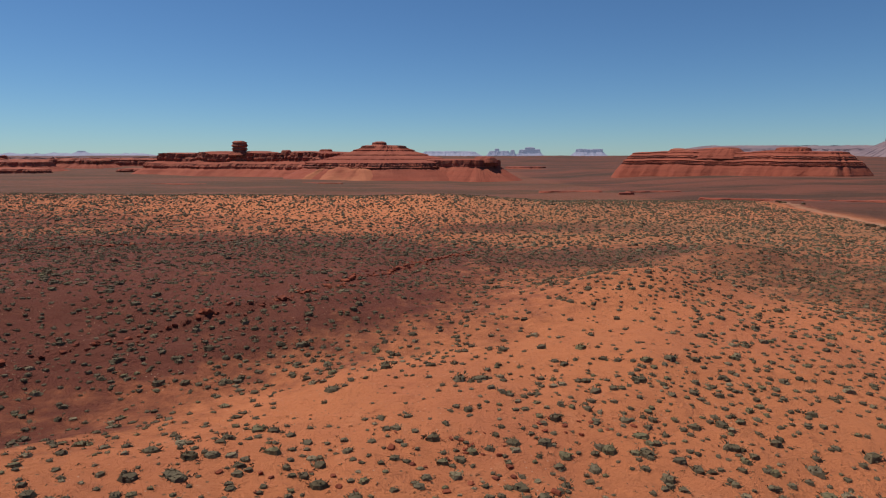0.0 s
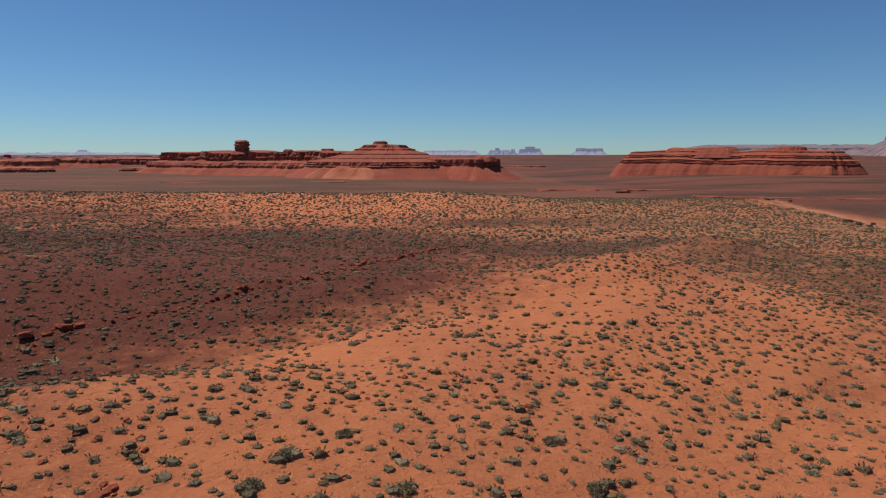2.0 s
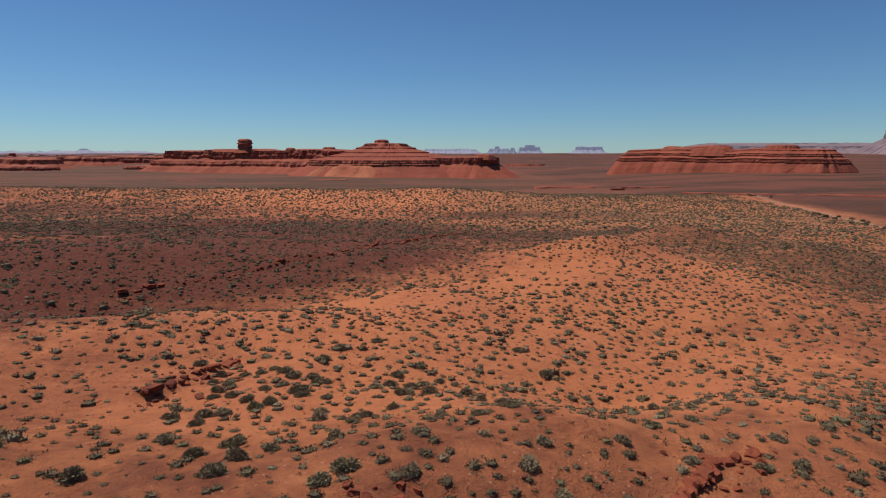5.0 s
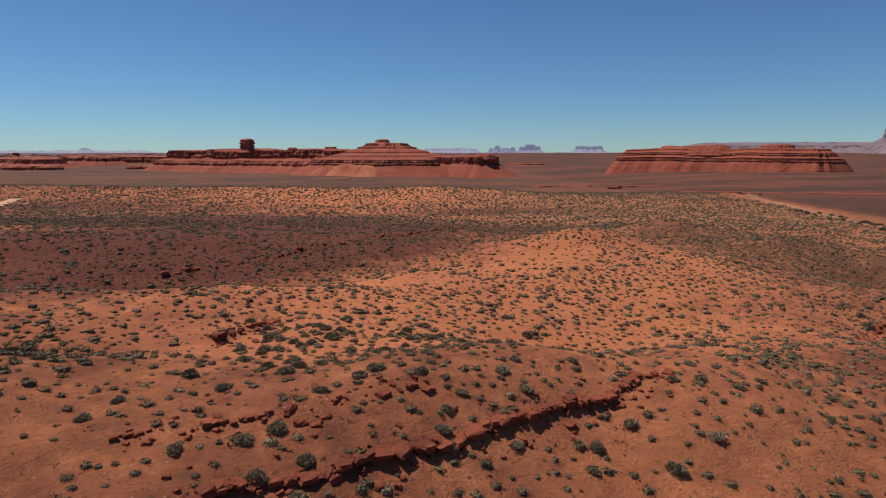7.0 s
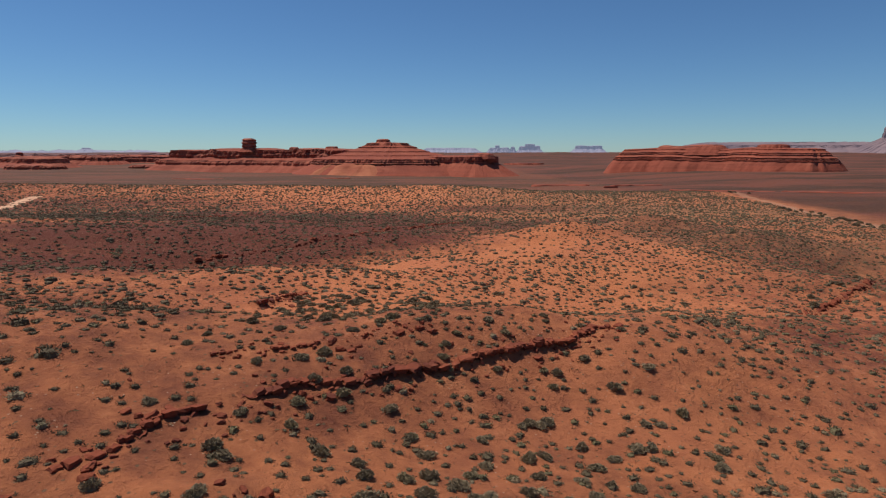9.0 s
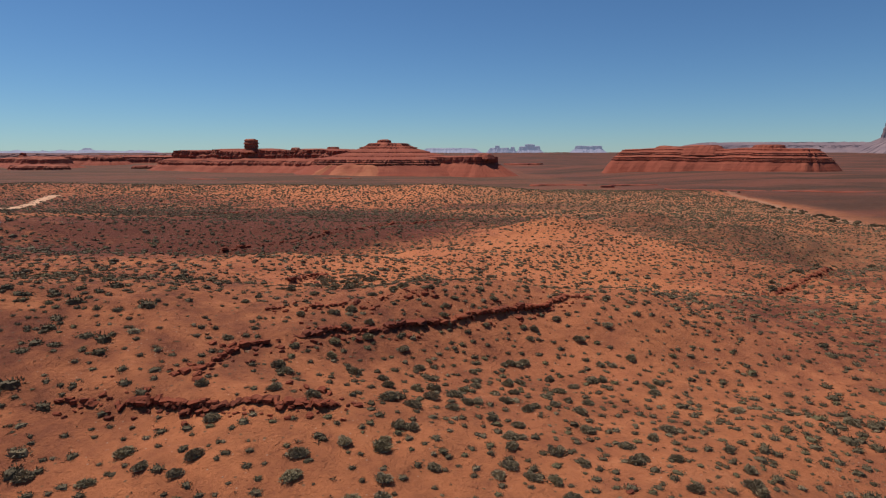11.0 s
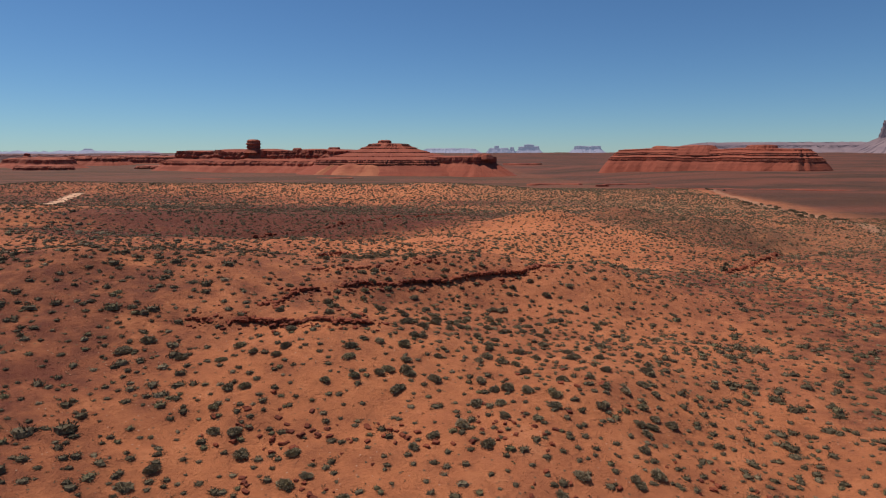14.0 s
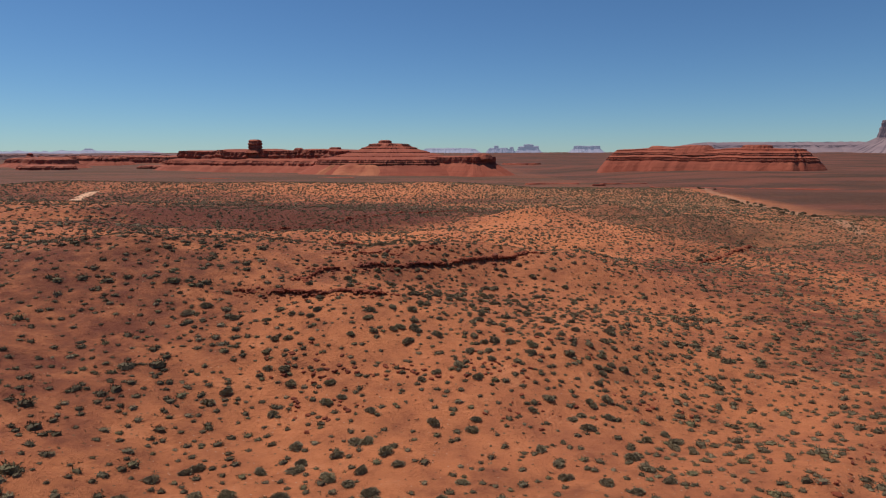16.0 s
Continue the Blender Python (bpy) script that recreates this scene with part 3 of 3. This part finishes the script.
SLABS = [slab_mesh(k) for k in range(8)]
rng = random.Random(4)
for ledge_name, line, step in LEDGES:
    mid = line[len(line) // 2]
    thing = tagged(new("rock_ledge"), {"main": "long broken ledge of dark red sandstone blocks", "lower": "low broken ledge of thin red slabs", "knoll": "short outcrop of dark red blocks on a mound",
                                       "valley": "dark red rock ledge across the scrub valley", "vale": "dark red rock ledge below the far dunes", "shelf": "thin line of red slabs in the soil", "gully": "crumbling red bank of a shallow gully", "rill": "small red rill cut into the sand"}[ledge_name], "rock ledge")
    thing.location = (mid[0], mid[1], float(height(*mid)))
    legs = [Vector(q) - Vector(p) for p, q in zip(line, line[1:])]
    # the broken rim: a crumbling, undercut edge that follows the line
    total, done, rim, jut, rise, left = sum(g.length for g in legs), 0.0, [], 0.0, 0.0, 0.0
    for (ax, ay), leg in zip(line, legs):
        ahead = leg.normalized()
        high = Vector((ahead.y, -ahead.x))
        count = max(2, int(leg.length / 0.13))
        for k in range(count):
            left -= 0.13
            if left <= 0:                       # the next block of the bed
                left, jut, rise = rng.uniform(0.12, 0.6), rng.gauss(0, 0.15), rng.gauss(0, 0.05)
            p = Vector((ax, ay)) + leg * (k / count)
            where = (done + leg.length * k / count) / total
            fade = max(0.0, min(1.0, where / 0.1, (1 - where) / 0.1, 1.5 + 1.5 * float(value_noise(np.array(p.x), np.array(p.y), 2.2, 33))))
            wave = 0.5 * float(value_noise(np.array(p.x), np.array(p.y), 4.0, 6)) + 0.28 * float(value_noise(np.array(p.x), np.array(p.y), 1.7, 5))
            o = jut - wave + rng.uniform(-0.07, 0.07)
            top = float(height(*(p + high * (o + 0.5)))) + 0.07 - 0.4 * (1 - fade) + rise
            low = float(height(*(p + high * (o - 0.2))))
            deep = min(max(top - low, 0.12), 0.5)
            for off, z in ((1.1, top - 0.3), (0.6, top - 0.02), (0.3, top + rng.uniform(-0.04, 0.06)), (0.06, top - rng.uniform(0.0, 0.08)), (0.0, top - 0.3 * deep), (0.2, top - 0.42 * deep), (0.05, top - 0.6 * deep), (0.3, top - 0.75 * deep), (0.36, low - 0.25)):
                q = p + high * (o + off + rng.uniform(-0.06, 0.06))
                rim.append((q.x - mid[0], q.y - mid[1], z + rng.uniform(-0.03, 0.03) - thing.location.z))
        done += leg.length
    if ledge_name in ("main", "lower", "gully"):
        part("rim", mesh_from("rim", rim, grid_faces(len(rim) // 9, 9), M_LEDGE), thing)
    for (ax, ay), leg in zip(line, legs):
        ahead = leg.normalized()
        high = Vector((ahead.y, -ahead.x))
        # cap blocks that overhang the edge
        big = {"main": 1.0, "valley": 1.2, "vale": 1.3, "knoll": 0.9, "lower": 0.7}.get(ledge_name, 0.5)
        at = 0.0
        while at < leg.length and ledge_name not in ("gully", "rill"):
            long = rng.uniform(0.35, 0.85) * big
            p = Vector((ax, ay)) + ahead * (at + long / 2)
            wave = 0.5 * float(value_noise(np.array(p.x), np.array(p.y), 4.0, 6)) + 0.28 * float(value_noise(np.array(p.x), np.array(p.y), 1.7, 5))
            p = p + high * (rng.uniform(0.0, 0.3) - wave)
            at += long * rng.uniform(0.85, 1.5)
            if value_noise(np.array(p.x), np.array(p.y), 2.2, 33) < {"main": -0.45, "lower": -0.2, "knoll": -0.4}.get(ledge_name, 0.1):
                continue
            slab = part("slab", SLABS[rng.randrange(8)], thing)
            slab.matrix_basis = pose(p.x - mid[0], p.y - mid[1], float(height(*(p + high * 0.45))) - thing.location.z + rng.uniform(-0.10, 0.02) * big, rng.uniform(-9, 9), rng.uniform(-9, 9), math.degrees(math.atan2(ahead.y, ahead.x)) + rng.uniform(-18, 18)) @ Matrix.Diagonal((long, long * rng.uniform(0.6, 0.9), rng.uniform(0.22, 0.38) * big, 1))
        pace = {"valley": 0.5, "vale": 0.7, "gully": 0.4, "rill": 0.5, "knoll": 0.22}.get(ledge_name, 0.20)
        for k in range(int(leg.length / pace)):
            p = Vector((ax, ay)) + ahead * (k + rng.random()) * pace + high * (rng.gauss(-0.25, 0.55) if rng.random() < 0.8 else rng.gauss(0.6, 1.3))
            long = rng.uniform(0.12, 0.38) * (1.6 if rng.random() < 0.15 else 1.0) * (1.6 if ledge_name in ("valley", "vale") else 1.0)
            slab = part("slab", SLABS[rng.randrange(8)], thing)
            slab.matrix_basis = pose(p.x - mid[0], p.y - mid[1], float(height(p.x, p.y)) - thing.location.z + 0.02, rng.uniform(-22, 22), rng.uniform(-22, 22), rng.uniform(0, 360)) @ Matrix.Diagonal((long, long * rng.uniform(0.5, 0.9), long * rng.uniform(0.35, 0.7), 1))


# loose rubble
for cx, cy, spread, count in ((1.0, 28.5, 4.0, 26), (-7.0, 24.0, 3.0, 14), (8.0, 33.0, 3.0, 12), (-9.5, -38.8, 4.0, 46), (-3.0, -39.6, 3.0, 20), (3.0, -38.6, 3.0, 26), (-8.5, -44.0, 2.6, 20), (6.0, -44.0, 3.0, 16), (9.0, -33.0, 4.0, 14), (14.0, -41.0, 4.0, 12), (-14.0, 9.0, 2.5, 14), (-16.0, 18.0, 3.0, 12)):
    for k in range(count):
        qx, qy = rng.gauss(cx, spread * 0.6), rng.gauss(cy, spread * 0.35)
        big = rng.uniform(0.12, 0.42)
        stone = tagged(new("stone", SLABS[rng.randrange(8)]), "loose block of dark red sandstone on the sand", "stone", "loose red stones")
        stone.matrix_basis = pose(qx, qy, float(height(qx, qy)) + 0.02, rng.uniform(-15, 15), rng.uniform(-15, 15), rng.uniform(0, 360)) @ Matrix.Diagonal((big, big * rng.uniform(0.5, 0.9), big * rng.uniform(0.35, 0.6), 1))


# ---- shrubs ----
def bush(rng, leaves, leaf, rings=0, segments=8, body=0.40):
    """Vertices and quads of a low rounded bush one metre wide: a dense lumpy crown, set all over with fine upright sprays."""
    n = leaves
    th, cz = rng.uniform(0, 2 * math.pi, n), rng.uniform(0.0, 1.0, n) ** 0.9
    p3, p5 = rng.uniform(0, 6, 2)

    def lobes(t):
        return 1 + 0.14 * np.sin(t * 2 + p3) + 0.10 * np.sin(t * 3 + p5) + 0.06 * np.sin(t * 5 + p3)

    rad = 0.46 * rng.uniform(0.25, 1.0, n) ** 0.5 * lobes(th)
    ring = np.sqrt(1 - cz ** 2)
    c = np.column_stack([rad * ring * np.cos(th), rad * ring * np.sin(th), 0.02 + 0.86 * rad * cz])
    a = np.column_stack([ring * np.cos(th), ring * np.sin(th), cz + 0.5]) + 0.45 * rng.normal(size=(n, 3))
    a /= np.linalg.norm(a, axis=1)[:, None]
    b = np.cross(a, rng.normal(size=(n, 3)))
    b /= np.linalg.norm(b, axis=1)[:, None]
    size = leaf * rng.uniform(0.6, 1.3, n)[:, None]
    a, b = a * size, b * size * 0.34
    v = np.stack([c - a - b * 0.6, c + a * 0.2 + b, c + a, c - a * 0.1 - b], 1).reshape(-1, 3)
    v[:, 2] = np.maximum(v[:, 2], -0.03)
    f = np.arange(4 * n).reshape(n, 4)
    if rings:
        m = segments
        t = np.arange(m) / m * 2 * math.pi
        ball = []
        for k in range(rings):
            up = k / (rings - 1) * math.pi / 2
            r = body * math.cos(up * 0.97) * lobes(t) * rng.uniform(0.78, 1.12, m)
            ball.append(np.column_stack([r * np.cos(t), r * np.sin(t), 0.86 * body * math.sin(up) * rng.uniform(0.8, 1.15, m) - 0.05 * (k == 0)]))
        k = len(v)
        v = np.concatenate([v, *ball])
        f = np.concatenate([f, grid_faces(rings, m, True) + k])
    return v, f


def scatter(rng, x0, x1, y0, y1, per_area):
    """Places spread evenly but not in rows, as desert plants stand that share out the water."""
    cell = 1 / math.sqrt(per_area)
    x, y = np.meshgrid(np.arange(x0, x1, cell), np.arange(y0, y1, cell))
    x = x + cell * (0.5 * (np.arange(x.shape[0]) % 2)[:, None])
    return (x + rng.uniform(-0.55, 0.55, x.shape) * cell).ravel(), (y + rng.uniform(-0.55, 0.55, y.shape) * cell).ravel()


def thickness_of_scrub(x, y):
    """How likely a bush grows: patchy, thin on bare sand and on stony ground."""
    p = 0.72 + 0.32 * value_noise(x, y, 9.0, 21) + 0.25 * value_noise(x, y, 3.0, 22) + 0.2 * value_noise(x, y, 30.0, 23)
    d, _ = ledge_side(x, y, [(-30, 22), (-6, 36), (16, 52), (34, 64)])
    p = p - 0.45 * np.exp(-(d / 6) ** 2)
    for cx, cy, r in ((-23, -31, 7), (19, 41, 7), (3, 27, 5), (-10, 28, 5), (64, 80, 14), (30, 62, 8), (-32, -14, 8), (10, -36, 6), (52, 38, 6)):
        p = p + 0.5 * np.exp(-((x - cx) ** 2 + (y - cy) ** 2) / r ** 2)
    for _, line, _ in LEDGES:
        d, _ = ledge_side(x, y, line)
        p = np.where(np.abs(d) < 0.5, 0.0, p)
    return p


field = np.random.default_rng(12)
NEAR_MESHES = []
for k in range(10):
    v, f = bush(field, 900, 0.075, 5, 12, 0.34)
    tw = bmesh.new()
    for i in range(16):
        t, lean = field.uniform(0, 6.28), field.uniform(0.1, 1.1)
        tip = Vector((0.42 * math.sin(lean) * math.cos(t), 0.42 * math.sin(lean) * math.sin(t), 0.40 * math.cos(lean) + 0.02))
        side = tip.cross(Vector((0.3, 0.5, 0.1))).normalized() * 0.014
        other = tip.cross(side).normalized() * 0.014
        root = [tw.verts.new(q + Vector((0, 0, -0.05))) for q in (side, -side * 0.5 + other, -side * 0.5 - other)]
        end = tw.verts.new(tip)
        for p, q in zip(root, root[1:] + root[:1]):
            tw.faces.new((p, q, end))
    twigs = bpy.data.meshes.new("twigs")
    tw.to_mesh(twigs)
    tw.free()
    twigs.materials.append(M_TWIG)
    NEAR_MESHES.append((mesh_from("foliage", v, f, M_LEAF), twigs))

# the bushes over which the flight passes nearest, one by one
bx, by = scatter(field, -20, 22, -60, 30, 1.15)
keep = field.uniform(0, 1, len(bx)) < thickness_of_scrub(bx, by)
bx, by = bx[keep], by[keep]
bsize = np.clip(field.lognormal(-0.60, 0.38, len(bx)), 0.22, 1.15)
pick = np.zeros(len(bx), bool)
order = np.argsort(-bsize * np.where(np.abs(bx) < 16, 1.0, 0.6) * np.where(by < 12, 1.0, 0.7))
pick[order[:300]] = True
bz = height(bx, by)
for i in np.nonzero(pick)[0]:
    foliage, twigs = NEAR_MESHES[int(field.integers(10))]
    w, tall = float(bsize[i]), float(bsize[i] * field.uniform(0.5, 0.8))
    thing = tagged(new("shrub"), "grey-green desert shrub growing in red sand" if w < 1.0 else "wide grey-green sagebrush clump in red sand", "shrub", "desert shrubs")
    thing.matrix_basis = pose(float(bx[i]), float(by[i]), float(bz[i]), 0, 0, float(field.uniform(0, 360))) @ Matrix.Diagonal((w, w * 0.85, tall, 1))
    part("foliage", foliage, thing)
    part("twigs", twigs, thing, "dry brown twigs")


# the widest clumps
for px, py, w in ((7.7, 17.6, 1.7), (6.2, 21.8, 1.7), (-8.2, 6.6, 1.6), (11.6, 23.3, 1.3), (-1.8, 14.9, 1.5), (-5.3, 19.6, 1.5), (-7.6, 16.2, 1.5), (-9.3, 9.4, 1.4), (3.9, 6.9, 1.8), (-2.1, 6.8, 1.3), (-8.2, 13.3, 1.5),
                  (-14.8, -30.2, 1.4), (-3.2, -23.6, 1.7), (28.0, -17.5, 1.6), (20.2, -17.3, 1.5), (-18.5, -31.7, 1.4), (-21.6, -30.0, 1.6), (-22.6, -31.6, 1.6), (0.3, -9.9, 1.3), (3.4, -8.9, 1.0), (-1.2, -5.6, 1.1)):
    foliage, twigs = NEAR_MESHES[int(field.integers(10))]
    thing = tagged(new("shrub"), "wide grey-green sagebrush clump in red sand", "shrub", "desert shrubs")
    thing.matrix_basis = pose(px, py, float(height(px, py)), 0, 0, float(field.uniform(0, 360))) @ Matrix.Diagonal((w * 0.85, w * 0.7, w * 0.5, 1))
    part("foliage", foliage, thing)
    part("twigs", twigs, thing, "dry brown twigs")


def scrub_field(name, label, x, y, size, templates, rng):
    """All the other bushes of a stretch of ground, as one growth."""
    z = height(x, y)
    which = rng.integers(0, len(templates), len(x))
    allv, allf, tone, base = [], [], [], 0
    for k, (v, f) in enumerate(templates):
        sel = np.nonzero(which == k)[0]
        if not len(sel):
            continue
        t = rng.uniform(0, 2 * math.pi, len(sel))
        s, h = size[sel], size[sel] * rng.uniform(0.5, 0.8, len(sel))
        c, n = np.cos(t)[:, None], np.sin(t)[:, None]
        vx = (v[None, :, 0] * c - v[None, :, 1] * n) * s[:, None] + x[sel][:, None]
        vy = (v[None, :, 0] * n + v[None, :, 1] * c) * s[:, None] * 0.9 + y[sel][:, None]
        vz = v[None, :, 2] * h[:, None] + z[sel][:, None]
        allv.append(np.stack([vx, vy, vz], -1).reshape(-1, 3))
        allf.append((f[None] + (np.arange(len(sel)) * len(v))[:, None, None]).reshape(-1, 4) + base)
        tone.append(np.repeat(rng.uniform(0, 1, len(sel)), len(v)))
        base += len(sel) * len(v)
    me = mesh_from(name, np.concatenate(allv), np.concatenate(allf), M_LEAF_FIELD)
    float_attribute(me, "tone", np.concatenate(tone))
    return tagged(new(name, me), label, "scrub", kind="stuff")


T_MID = [bush(field, 80, 0.095, 3, 8, 0.34) for _ in range(10)]
T_BACK = [bush(field, 20, 0.12, 3, 6, 0.35) for _ in range(8)]
T_FAR = [bush(field, 3, 0.20, 3, 5, 0.43) for _ in range(6)]
T_SPRIG = [bush(field, 9, 0.30) for _ in range(6)]
rest = ~pick
x, y = scatter(field, -95, 110, -62, 40, 1.15)
keep = (field.uniform(0, 1, len(x)) < thickness_of_scrub(x, y)) & (np.abs(x) < 10 + 0.82 * (y + 85)) & ~((x > -20) & (x < 22) & (y < 30) & (y > -60))
x, y = np.concatenate([bx[rest], x[keep]]), np.concatenate([by[rest], y[keep]])
size = np.concatenate([bsize[rest], np.clip(field.lognormal(-0.60, 0.40, keep.sum()), 0.22, 1.5)])
close = (y < 2) & (np.abs(x) < 42)
scrub_field("scrub", "scattered grey-green desert scrub on red sand", x[close], y[close], size[close] * 1.1, T_MID, field)
scrub_field("slope_scrub", "grey-green desert scrub on the sandy slopes", x[~close], y[~close], size[~close] * 1.2, T_BACK, field)
x, y = scatter(field, -150, 150, 40, 110, 1.35)
keep = (field.uniform(0, 1, len(x)) < thickness_of_scrub(x, y)) & (np.abs(x) < 0.82 * (y + 85))
x, y = x[keep], y[keep]
scrub_field("valley_scrub", "grey-green desert scrub across the shallow valley", x, y, np.clip(field.lognormal(-0.42, 0.34, len(x)), 0.3, 1.6), T_BACK, field)
x, y = scatter(field, -280, 260, 110, 360, 0.66)
keep = (field.uniform(0, 1, len(x)) < thickness_of_scrub(x, y) * (1 - 0.5 * smooth((y - 230) / 100)) + 0.15) & (x < 116 + 0.16 * (y - 110)) & (np.abs(x) < 0.82 * (y + 85))
x, y = x[keep], y[keep]
scrub_field("far_scrub", "grey-green scrub covering the far flats", x, y, np.clip(field.lognormal(-0.2, 0.33, len(x)), 0.3, 1.9), T_FAR, field)
x, y = scatter(field, -60, 66, -62, 34, 0.7)
keep = np.abs(x) < 10 + 0.82 * (y + 85)
x, y = x[keep], y[keep]
scrub_field("dry_grass", "small dry sprigs of grass between the shrubs", x, y, np.clip(field.lognormal(-1.75, 0.35, len(x)), 0.08, 0.4), T_SPRIG, field)

# the scrub goes on to the sides and behind
x, y = scatter(field, -130, 130, -140, 40, 0.4)
keep = (field.uniform(0, 1, len(x)) < thickness_of_scrub(x, y)) & ((np.abs(x) > 10 + 0.82 * (y + 85)) | (y < -62))
x, y = x[keep], y[keep]
scrub_field("outer_scrub", "thin grey-green scrub over the open desert", x, y, np.clip(field.lognormal(-0.8, 0.42, len(x)), 0.2, 1.4), T_FAR, field)

# tall bushes along the dry wash, and some in the gully
spots = [(118 + 0.10 * (52 - 2.6 * k) + field.uniform(-3, 4), 168 - 2.6 * k + field.uniform(-2, 2), field.uniform(1.2, 2.3)) for k in range(26)]
spots += [(148 + field.uniform(-3, 3), 250 + field.uniform(-10, 10), 1.8) for k in range(5)]
spots += [(gx0 + field.uniform(-1, 1), gy0 + field.uniform(-1, 1), field.uniform(1.0, 1.7)) for gx0, gy0 in ((86, 62), (82, 60), (79, 57), (75, 54), (70, 50), (66, 47), (60, 43), (54, 37), (51, 33), (97, 70))]
for px, py, w in spots:
    px, py, w = float(px), float(py), float(w)
    foliage, twigs = NEAR_MESHES[int(field.integers(10))]
    thing = tagged(new("shrub"), "large dark green bush along the dry wash" if px > 110 else "tall green bush in the shallow gully", "shrub", "bushes along the wash")
    thing.matrix_basis = pose(px, py, float(height(px, py)), 0, 0, float(field.uniform(0, 360))) @ Matrix.Diagonal((w, w, w * 0.9, 1))
    part("foliage", foliage, thing)
    part("twigs", twigs, thing, "dry brown twigs")

# dirt road
ROAD = [(-124, 96), (-128, 108), (-133, 122), (-138, 135), (-143, 148), (-147, 160), (-150, 172)]
rows = []
for (ax, ay), (cx, cy) in zip(ROAD, ROAD[1:]):
    for k in range(8):
        qx, qy = ax + (cx - ax) * k / 8, ay + (cy - ay) * k / 8
        side = Vector((cy - ay, ax - cx)).normalized()
        for off in (-2.4, -1.2, 0.0, 1.2, 2.4):
            wx, wy = qx + side.x * off, qy + side.y * off
            rows.append((wx, wy, float(height(wx, wy)) + 0.22 - 0.05 * abs(off)))
tagged(new("road", mesh_from("road", rows, grid_faces(len(rows) // 5, 5), M_ROAD, True)), "pale dirt track over the red flats", "road", kind="structure")
